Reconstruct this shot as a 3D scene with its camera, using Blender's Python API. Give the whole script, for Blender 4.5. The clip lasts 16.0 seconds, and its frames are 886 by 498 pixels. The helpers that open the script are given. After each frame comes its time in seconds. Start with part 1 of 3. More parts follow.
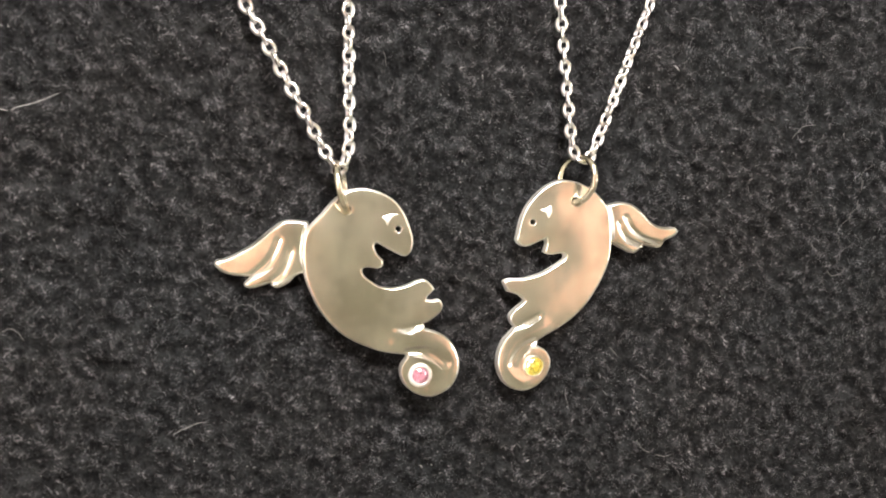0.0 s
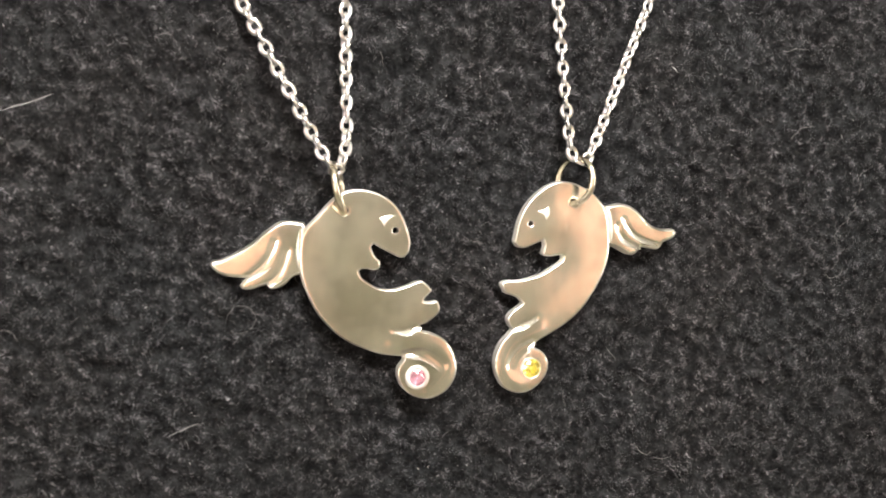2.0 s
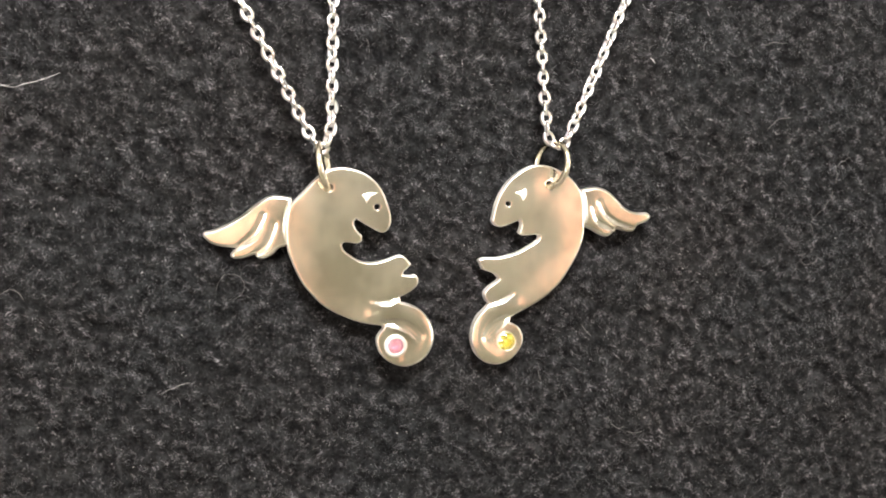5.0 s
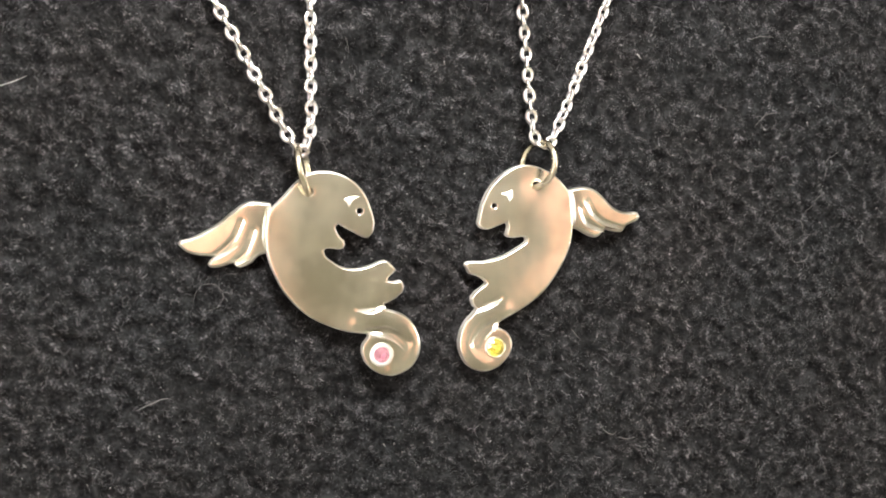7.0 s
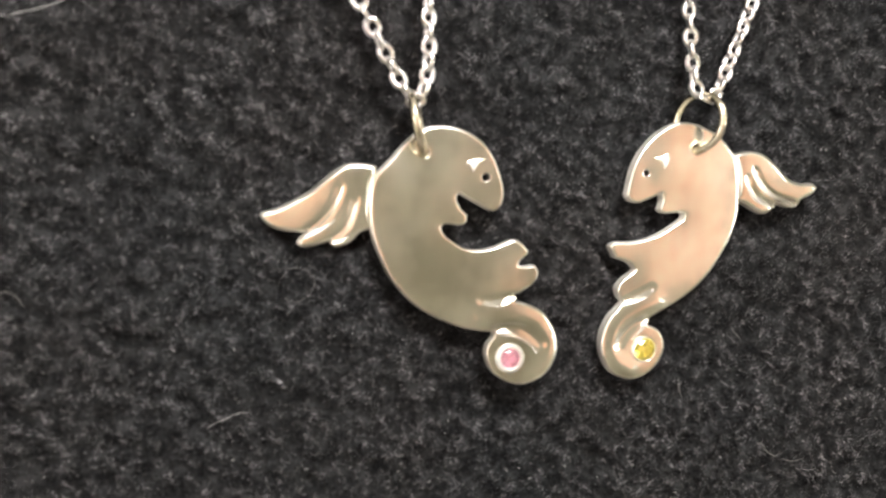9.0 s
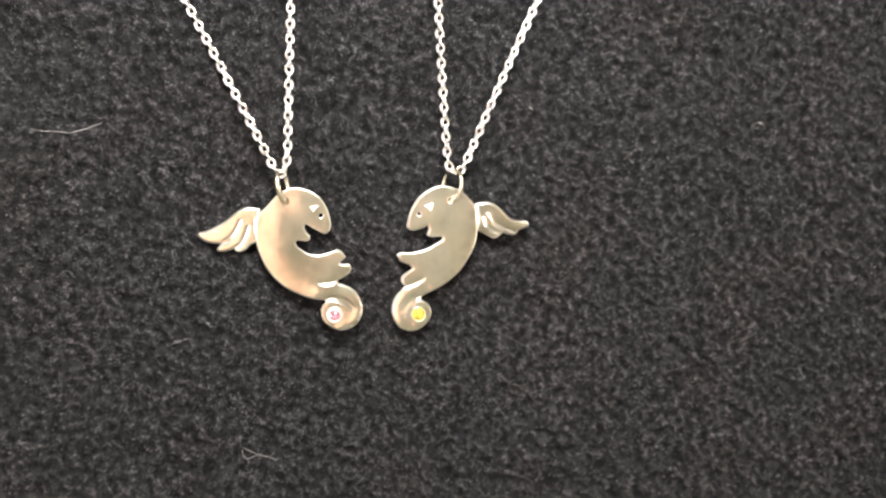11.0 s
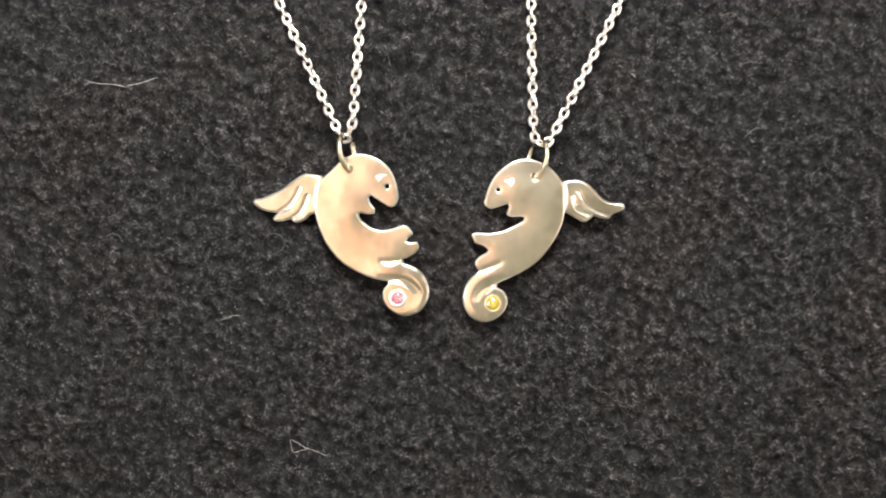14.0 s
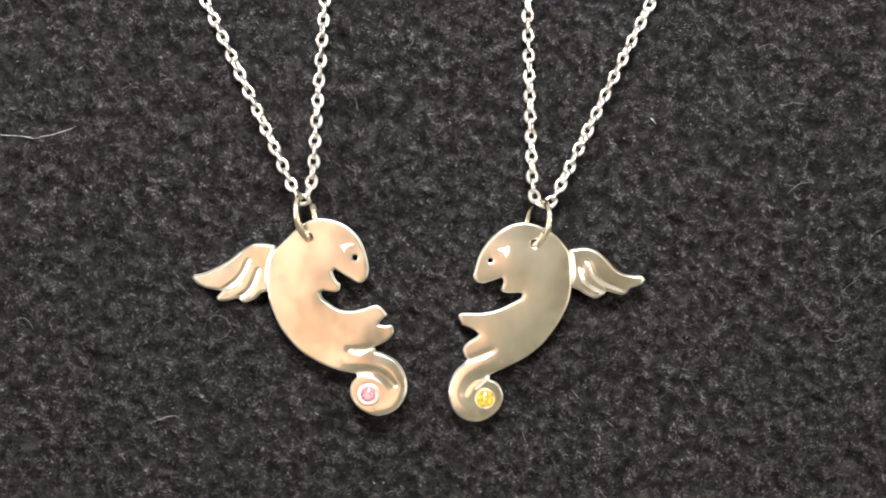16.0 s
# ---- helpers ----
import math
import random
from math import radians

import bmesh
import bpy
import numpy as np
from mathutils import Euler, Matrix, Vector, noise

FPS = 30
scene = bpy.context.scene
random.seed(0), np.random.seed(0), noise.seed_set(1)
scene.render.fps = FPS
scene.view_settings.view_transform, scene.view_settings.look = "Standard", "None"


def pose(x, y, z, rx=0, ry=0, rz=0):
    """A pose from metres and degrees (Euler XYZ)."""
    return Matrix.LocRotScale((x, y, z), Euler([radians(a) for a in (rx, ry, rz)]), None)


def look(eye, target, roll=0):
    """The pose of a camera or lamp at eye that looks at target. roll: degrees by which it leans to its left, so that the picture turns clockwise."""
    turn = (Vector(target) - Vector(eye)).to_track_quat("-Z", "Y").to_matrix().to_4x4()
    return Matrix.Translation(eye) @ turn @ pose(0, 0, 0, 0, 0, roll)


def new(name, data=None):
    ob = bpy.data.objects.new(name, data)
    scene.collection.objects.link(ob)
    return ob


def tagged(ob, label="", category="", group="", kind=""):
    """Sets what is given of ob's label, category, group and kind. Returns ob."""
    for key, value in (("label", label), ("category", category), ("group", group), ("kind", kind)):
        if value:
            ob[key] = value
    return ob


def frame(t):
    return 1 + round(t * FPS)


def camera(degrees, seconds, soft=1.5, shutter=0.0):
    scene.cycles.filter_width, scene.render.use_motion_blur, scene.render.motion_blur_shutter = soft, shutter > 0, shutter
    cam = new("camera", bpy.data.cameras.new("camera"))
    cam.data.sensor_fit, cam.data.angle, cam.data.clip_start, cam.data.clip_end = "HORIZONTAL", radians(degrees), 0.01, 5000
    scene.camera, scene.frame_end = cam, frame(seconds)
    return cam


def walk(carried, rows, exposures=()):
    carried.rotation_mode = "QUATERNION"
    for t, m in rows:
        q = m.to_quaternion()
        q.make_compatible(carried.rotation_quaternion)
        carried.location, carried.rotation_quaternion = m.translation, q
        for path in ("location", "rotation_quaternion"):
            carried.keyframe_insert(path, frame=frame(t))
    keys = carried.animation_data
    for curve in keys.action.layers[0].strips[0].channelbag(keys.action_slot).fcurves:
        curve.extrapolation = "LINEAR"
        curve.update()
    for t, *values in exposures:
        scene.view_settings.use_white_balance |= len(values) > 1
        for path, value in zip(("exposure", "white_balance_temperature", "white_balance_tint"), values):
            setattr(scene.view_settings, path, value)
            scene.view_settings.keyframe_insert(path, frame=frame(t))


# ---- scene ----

# The camera: metres and degrees, over a fleece cloth whose surface is z = 0.
cam = camera(45.0, 16.0, soft=1.8, shutter=0.5)
cam.data.dof.use_dof, cam.data.dof.focus_distance, cam.data.dof.aperture_fstop = True, 0.127, 52.0
PATH = [
    (0, -0.03925, 0.00815, 0.10921, -5.21, -18.65, -0.22),
    (0.5, -0.03888, 0.00758, 0.10815, -5.40, -18.43, -0.20),
    (1, -0.03911, 0.00787, 0.10881, -5.30, -18.56, -0.17),
    (1.5, -0.03896, 0.00689, 0.10724, -5.06, -18.87, -0.13),
    (2, -0.03930, 0.00788, 0.10866, -5.05, -18.90, -0.13),
    (2.5, -0.03989, 0.00871, 0.11139, -4.92, -18.89, -0.16),
    (3, -0.04235, 0.01184, 0.12845, -5.02, -18.11, -0.14),
    (3.5, -0.04225, 0.01106, 0.12679, -5.23, -18.35, -0.06),
    (4, -0.04016, 0.01224, 0.12329, -5.92, -16.77, 0.18),
    (4.5, -0.03589, 0.00927, 0.12102, -5.86, -15.31, 1.27),
    (5, -0.03367, 0.00609, 0.11783, -5.41, -15.94, 0.89),
    (5.2, -0.03368, 0.00527, 0.11838, -4.63, -16.07, 0.47),
    (7.3, -0.03445, 0.00533, 0.11073, -4.67, -17.99, -0.28),
    (7.5, -0.03490, 0.00310, 0.10832, -3.84, -18.12, -0.50),
    (8, -0.04139, 0.00543, 0.10063, -3.72, -18.32, -0.53),
    (8.5, -0.04246, 0.00518, 0.09210, -4.82, -17.95, -0.02),
    (9, -0.03953, 0.00209, 0.08748, -5.26, -17.96, 0.27),
    (9.5, -0.04004, 0.00116, 0.08327, -5.08, -17.79, 0.46),
    (10, -0.04033, 0.00610, 0.10565, -4.42, -17.99, 0.73),
    (10.2, -0.03971, 0.00668, 0.12072, -4.61, -17.73, 0.87),
    (12.3, 0.01456, 0.00352, 0.19874, -1.83, 1.91, 1.08),
    (12.5, 0.01381, 0.00072, 0.18977, -1.26, 1.06, 1.45),
    (13, 0.00881, 0.00411, 0.17531, 0.94, 0.80, 1.95),
    (13.5, 0.00046, 0.00258, 0.16106, -0.93, -1.22, 2.61),
    (14, -0.00285, -0.00210, 0.15178, -2.45, -0.96, 2.95),
    (14.5, -0.00285, -0.00198, 0.14265, -2.67, -0.63, 3.15),
    (15, -0.00035, 0.00114, 0.13754, -1.69, -1.05, 3.37),
    (15.5, 0.00075, 0.00282, 0.12689, -1.09, -1.48, 3.09),
    (16, -0.00120, 0.00337, 0.12476, -0.98, -1.35, 2.49),
]
STOPS = [  # seconds, stops, kelvin, tint
    (0.0, 0.45, 6600, 11), (2.5, 0.47, 6600, 11), (3.2, 0.69, 6580, 12), (4.0, 0.69, 6580, 12),
    (5.0, 0.59, 6550, 11), (7.5, 0.49, 6500, 10), (9.0, 0.3, 6500, 10), (10.0, 0.44, 6500, 10),
    (12.5, 0.98, 6600, 13), (13.2, 0.76, 7000, 13), (14.0, 0.55, 6650, 11), (15.0, 0.51, 6500, 10),
    (16.0, 0.45, 6500, 10),
]
walk(cam, [(t, pose(x, y, z, rx, ry, rz)) for t, x, y, z, rx, ry, rz in PATH], STOPS)

MM = 0.001

# ---- light: the world is dark, the room is closed, and added lamps out of view light it ----
world = bpy.data.worlds.new("world")
scene.world = world
world.use_nodes = True
world.node_tree.nodes["Background"].inputs["Color"].default_value = (0.5, 0.45, 0.4, 1)
world.node_tree.nodes["Background"].inputs["Strength"].default_value = 0.05

# Unseen panels added to tint the silver's reflections and brighten chain and cloth.
# name, x, y, length in x, length in y, radiance, colour
ADDED_PANELS = [
    ("warm", -0.52, 0.06, 0.62, 1.40, 1.0, (1.0, 0.51, 0.285)),
    ("warm", 1.02, 0.16, 0.68, 1.22, 0.68, (1.0, 0.49, 0.26)),
    ("bright", -1.75, 0.10, 0.30, 1.20, 22.0, (1.0, 0.97, 0.93)),
    ("bright", 2.18, 0.10, 0.30, 1.20, 22.0, (1.0, 0.97, 0.93)),
]
# Unseen lamp, added where the shadows and glints point; its stand is made up.
UNSEEN_DESK_LAMP = ((-0.009, 0.162, 0.188), 0.0455, 60.0, (1.0, 0.97, 0.93))
CEILING_Z = 1.75


# ---- materials ----
def material(name):
    m = bpy.data.materials.new(name)
    m.use_nodes = True
    n, l = m.node_tree.nodes, m.node_tree.links
    return m, n, l, n["Principled BSDF"]


def noise_node(n, l, scale, detail=3.0, coords="Object"):
    tc = n.new("ShaderNodeTexCoord")
    t = n.new("ShaderNodeTexNoise")
    t.inputs["Scale"].default_value = scale
    t.inputs["Detail"].default_value = detail
    l.new(tc.outputs[coords], t.inputs["Vector"])
    return t


def ramp(n, l, value, stops):
    r = n.new("ShaderNodeValToRGB")
    e = r.color_ramp.elements
    for i, (p, c) in enumerate(stops):
        x = e[i] if i < 2 else e.new(p)
        x.position, x.color = p, (*c, 1)
    l.new(value, r.inputs["Fac"])
    return r


def bump(n, l, height, bsdf, strength, distance):
    b = n.new("ShaderNodeBump")
    b.inputs["Strength"].default_value = strength
    b.inputs["Distance"].default_value = distance
    l.new(height, b.inputs["Height"])
    l.new(b.outputs["Normal"], bsdf.inputs["Normal"])
    return b


def silver(name, colour, rough_low, rough_high, relief):
    m, n, l, b = material(name)
    b.inputs["Metallic"].default_value = 1.0
    big, fine = noise_node(n, l, 170, 1.5), noise_node(n, l, 2200, 1.5)
    c = ramp(n, l, big.outputs["Fac"], [(0.32, tuple(v * 0.84 for v in colour)), (0.66, colour)])
    mottle = noise_node(n, l, 240, 2)
    stain = ramp(n, l, mottle.outputs["Fac"], [(0.36, (0.76, 0.75, 0.71)), (0.50, (0.92, 0.915, 0.90)), (0.64, (1.0, 1.0, 1.0))])
    worn = n.new("ShaderNodeMix")
    worn.data_type = "RGBA"
    worn.blend_type = "MULTIPLY"
    worn.inputs[0].default_value = 1.0
    l.new(c.outputs["Color"], worn.inputs[6])
    l.new(stain.outputs["Color"], worn.inputs[7])
    r = n.new("ShaderNodeMapRange")
    r.inputs["To Min"].default_value, r.inputs["To Max"].default_value = rough_low, rough_high
    r.inputs["From Min"].default_value, r.inputs["From Max"].default_value = 0.3, 0.7
    l.new(mottle.outputs["Fac"], r.inputs["Value"])
    l.new(r.outputs["Result"], b.inputs["Roughness"])
    add = n.new("ShaderNodeMath")
    add.operation = "MULTIPLY_ADD"
    add.inputs[1].default_value = 0.008
    l.new(fine.outputs["Fac"], add.inputs[0])
    l.new(big.outputs["Fac"], add.inputs[2])
    scratch = n.new("ShaderNodeTexNoise")
    stretch = n.new("ShaderNodeMapping")
    stretch.inputs["Rotation"].default_value = (0, 0, 0.5)
    stretch.inputs["Scale"].default_value = (1000, 330, 330)
    scratch.inputs["Scale"].default_value = 1.0
    scratch.inputs["Detail"].default_value = 2.0
    tc = n.new("ShaderNodeTexCoord")
    l.new(tc.outputs["Object"], stretch.inputs["Vector"])
    l.new(stretch.outputs["Vector"], scratch.inputs["Vector"])
    both = n.new("ShaderNodeMath")
    both.operation = "MULTIPLY_ADD"
    both.inputs[1].default_value = 0.022
    l.new(scratch.outputs["Fac"], both.inputs[0])
    l.new(add.outputs["Value"], both.inputs[2])
    bump(n, l, both.outputs["Value"], b, 1.0, relief)
    streak = ramp(n, l, scratch.outputs["Fac"], [(0.36, (0.965, 0.963, 0.96)), (0.62, (1.0, 1.0, 1.0))])
    brushed = n.new("ShaderNodeMix")
    brushed.data_type = "RGBA"
    brushed.blend_type = "MULTIPLY"
    brushed.inputs[0].default_value = 1.0
    l.new(worn.outputs[2], brushed.inputs[6])
    l.new(streak.outputs["Color"], brushed.inputs[7])
    l.new(brushed.outputs[2], b.inputs["Base Color"])
    return m


SILVER = silver("brushed_silver", (0.97, 0.94, 0.85), 0.18, 0.23, 0.00013)
BRIGHT_CUT = silver("bright_cut_silver", (0.99, 0.98, 0.97), 0.50, 0.60, 0.00003)
FACET = silver("polished_facet", (0.98, 0.96, 0.92), 0.24, 0.32, 0.00004)
RIDGE = silver("ridge_silver", (0.98, 0.95, 0.89), 0.30, 0.40, 0.00005)
# Colour set below the face's silver, to dim the bright rims.
BRINK = silver("dulled_silver_brink", (0.84, 0.80, 0.72), 0.30, 0.42, 0.00008)
# Dark colour on the hole walls stands in for the shade inside them.
HOLE_SHADE = silver("shaded_hole_wall", (0.16, 0.135, 0.10), 0.45, 0.60, 0.00006)
SAWN = silver("sawn_silver_wall", (0.97, 0.95, 0.90), 0.58, 0.75, 0.00006)
WIRE = silver("silver_wire", (0.965, 0.935, 0.945), 0.22, 0.34, 0.00003)
# The rings' brown-gold reflection is put into the base colour.
RING_WIRE = silver("brown_gold_ring_wire", (0.70, 0.64, 0.51), 0.18, 0.30, 0.00004)


def gem_material(name, colour):
    m, n, l, b = material(name)
    b.inputs["Base Color"].default_value = (*colour, 1)
    b.inputs["Roughness"].default_value = 0.03
    b.inputs["IOR"].default_value = 1.70
    b.inputs["Transmission Weight"].default_value = 0.84
    return m


PINK = gem_material("pink_stone", (1.0, 0.54, 0.68))
YELLOW = gem_material("yellow_stone", (0.93, 0.82, 0.18))


def fleece_tone(n, l, low, high):
    """Matted clumps of a millimetre or two, lighter and darker at random by noise."""
    tuft, fleck = noise_node(n, l, 740, 3), noise_node(n, l, 2600, 2)
    add = n.new("ShaderNodeMath")
    add.operation = "MULTIPLY_ADD"
    add.inputs[1].default_value = 1.7
    l.new(tuft.outputs["Fac"], add.inputs[0])
    l.new(fleck.outputs["Fac"], add.inputs[2])
    mean = n.new("ShaderNodeMath")
    mean.operation = "MULTIPLY"
    mean.inputs[1].default_value = 1 / 2.7
    l.new(add.outputs["Value"], mean.inputs[0])
    mid = tuple(a + (b - a) * 0.36 for a, b in zip(low, high))
    c = ramp(n, l, mean.outputs["Value"], [(0.40, low), (0.51, mid), (0.62, high)])
    wide = noise_node(n, l, 45, 3)
    tone = ramp(n, l, wide.outputs["Fac"], [(0.3, (0.90, 0.94, 0.96)), (0.7, (1.03, 1.0, 0.985))])
    mix = n.new("ShaderNodeMix")
    mix.data_type = "RGBA"
    mix.blend_type = "MULTIPLY"
    mix.inputs[0].default_value = 1.0
    l.new(c.outputs["Color"], mix.inputs[6])
    l.new(tone.outputs["Color"], mix.inputs[7])
    return mix


def fleece_base_material():
    m, n, l, b = material("black_fleece")
    # Darker than the fibres, so that the pits between tufts look shaded.
    mix = fleece_tone(n, l, (0.0066, 0.0065, 0.0068), (0.029, 0.0286, 0.0298))
    fine = noise_node(n, l, 2600, 3)
    l.new(mix.outputs[2], b.inputs["Base Color"])
    b.inputs["Roughness"].default_value = 0.95
    b.inputs["Specular IOR Level"].default_value = 0.02
    bump(n, l, fine.outputs["Fac"], b, 0.8, 0.0003)
    return m


def fibre_material():
    m, n, l, b = material("black_fleece_fibre")
    mix = fleece_tone(n, l, (0.0140, 0.0134, 0.0140), (0.172, 0.166, 0.172))
    g = n.new("ShaderNodeNewGeometry")
    c = ramp(n, l, g.outputs["Random Per Island"], [(0.0, (0.42, 0.42, 0.43)), (0.70, (0.80, 0.80, 0.81)), (0.95, (1.18, 1.17, 1.16)), (1.0, (1.75, 1.75, 1.75))])
    each = n.new("ShaderNodeMix")
    each.data_type = "RGBA"
    each.blend_type = "MULTIPLY"
    each.inputs[0].default_value = 1.0
    l.new(mix.outputs[2], each.inputs[6])
    l.new(c.outputs["Color"], each.inputs[7])
    l.new(each.outputs[2], b.inputs["Base Color"])
    b.inputs["Roughness"].default_value = 0.8
    b.inputs["Specular IOR Level"].default_value = 0.03
    b.inputs["Sheen Weight"].default_value = 0.16
    b.inputs["Sheen Roughness"].default_value = 0.5
    return m


def plain(name, colour, rough, scale, spread):
    m, n, l, b = material(name)
    t = noise_node(n, l, scale, 4)
    c = ramp(n, l, t.outputs["Fac"], [(0.3, tuple(v * (1 - spread) for v in colour)), (0.7, colour)])
    l.new(c.outputs["Color"], b.inputs["Base Color"])
    b.inputs["Roughness"].default_value = rough
    return m


def glow(name, colour, strength):
    m, n, l, b = material(name)
    b.inputs["Base Color"].default_value = (0.8, 0.8, 0.8, 1)
    b.inputs["Emission Color"].default_value = (*colour, 1)
    b.inputs["Emission Strength"].default_value = strength
    return m


FLEECE, FIBRE = fleece_base_material(), fibre_material()
LINT = plain("pale_lint", (0.44, 0.43, 0.42), 0.7, 900, 0.3)
LINT_DUST = plain("dust_lint", (0.26, 0.255, 0.25), 0.7, 900, 0.3)
LINT_DIM = plain("grey_lint", (0.12, 0.115, 0.11), 0.7, 900, 0.3)
WALL = plain("wall_paint", (0.84, 0.82, 0.78), 0.8, 3, 0.1)
CEILING = plain("ceiling_paint", (0.80, 0.82, 0.68), 0.85, 3, 0.1)
FLOORING = plain("floor_board", (0.48, 0.46, 0.42), 0.6, 6, 0.3)
TABLE = plain("table_wood", (0.30, 0.21, 0.13), 0.5, 8, 0.3)
LAMP_FRAME = plain("lamp_frame_white", (0.75, 0.75, 0.73), 0.5, 20, 0.1)


# ---- mesh helpers ----
def mesh_of(name, verts, faces, mat, smooth=True):
    me = bpy.data.meshes.new(name)
    me.from_pydata([tuple(v) for v in verts], [], [tuple(f) for f in faces])
    me.materials.append(mat)
    if smooth:
        me.shade_smooth()
    me.update()
    return me


def part(name, me, parent, label=""):
    ob = new(name, me)
    ob.parent = parent
    return tagged(ob, label)


def box_mesh(name, x0, x1, y0, y1, z0, z1, mat, bevel=0.0):
    bm = bmesh.new()
    bmesh.ops.create_cube(bm, size=1)
    for v in bm.verts:
        v.co = Vector((x0 + (v.co.x + 0.5) * (x1 - x0), y0 + (v.co.y + 0.5) * (y1 - y0), z0 + (v.co.z + 0.5) * (z1 - z0)))
    if bevel:
        bmesh.ops.bevel(bm, geom=bm.edges[:], offset=bevel, segments=2, affect="EDGES")
    me = bpy.data.meshes.new(name)
    bm.to_mesh(me)
    bm.free()
    me.materials.append(mat)
    return me


def smooth_line(points, step):
    """A Catmull-Rom line through the points, in pieces about step long."""
    p = [np.array(q, float) for q in points]
    if len(p) == 2:
        k = max(1, int(np.linalg.norm(p[1] - p[0]) / step))
        return [p[0] + (p[1] - p[0]) * i / k for i in range(k + 1)]
    p = [2 * p[0] - p[1]] + p + [2 * p[-1] - p[-2]]
    out = []
    for a, b, c, d in zip(p, p[1:], p[2:], p[3:]):
        k = max(1, int(round(np.linalg.norm(c - b) / step)))
        for i in range(k):
            t = i / k
            out.append(0.5 * (2 * b + (c - a) * t + (2 * a - 5 * b + 4 * c - d) * t * t + (3 * b - a - 3 * c + d) * t ** 3))
    return out + [p[-2]]


def outline(pieces, step=0.16):
    """Joins smooth pieces, with a corner between one and the next, into one closed loop."""
    loop = []
    for piece in pieces:
        loop += smooth_line(piece, step)[:-1]
    return np.array(loop)


def circle(x, y, r, count=24):
    return np.array([(x + r * math.cos(a), y + r * math.sin(a)) for a in np.arange(count) * 2 * math.pi / count])


def inside(points, loop):
    x, y = points[:, 0:1], points[:, 1:2]
    a, b = loop, np.roll(loop, -1, 0)
    ay, by = a[:, 1], b[:, 1]
    cross = (ay > y) != (by > y)
    at = a[:, 0] + (y - ay) / np.where(by == ay, 1e-9, by - ay) * (b[:, 0] - a[:, 0])
    return (np.sum(cross & (x < at), 1) % 2).astype(bool)


def away(points, line, closed):
    """The distance of each point from a line."""
    a = np.array(line)
    b = np.roll(a, -1, 0) if closed else a[1:]
    a = a if closed else a[:-1]
    best = np.full(len(points), 1e9)
    for p, q in zip(a, b):
        d = q - p
        t = np.clip(((points - p) @ d) / max(d @ d, 1e-12), 0, 1)
        best = np.minimum(best, np.linalg.norm(points - p - t[:, None] * d, axis=1))
    return best


def winding(loop):
    """Positive for a loop that runs counter-clockwise."""
    n = np.roll(loop, -1, 0)
    return float(np.sum(loop[:, 0] * n[:, 1] - n[:, 0] * loop[:, 1]))


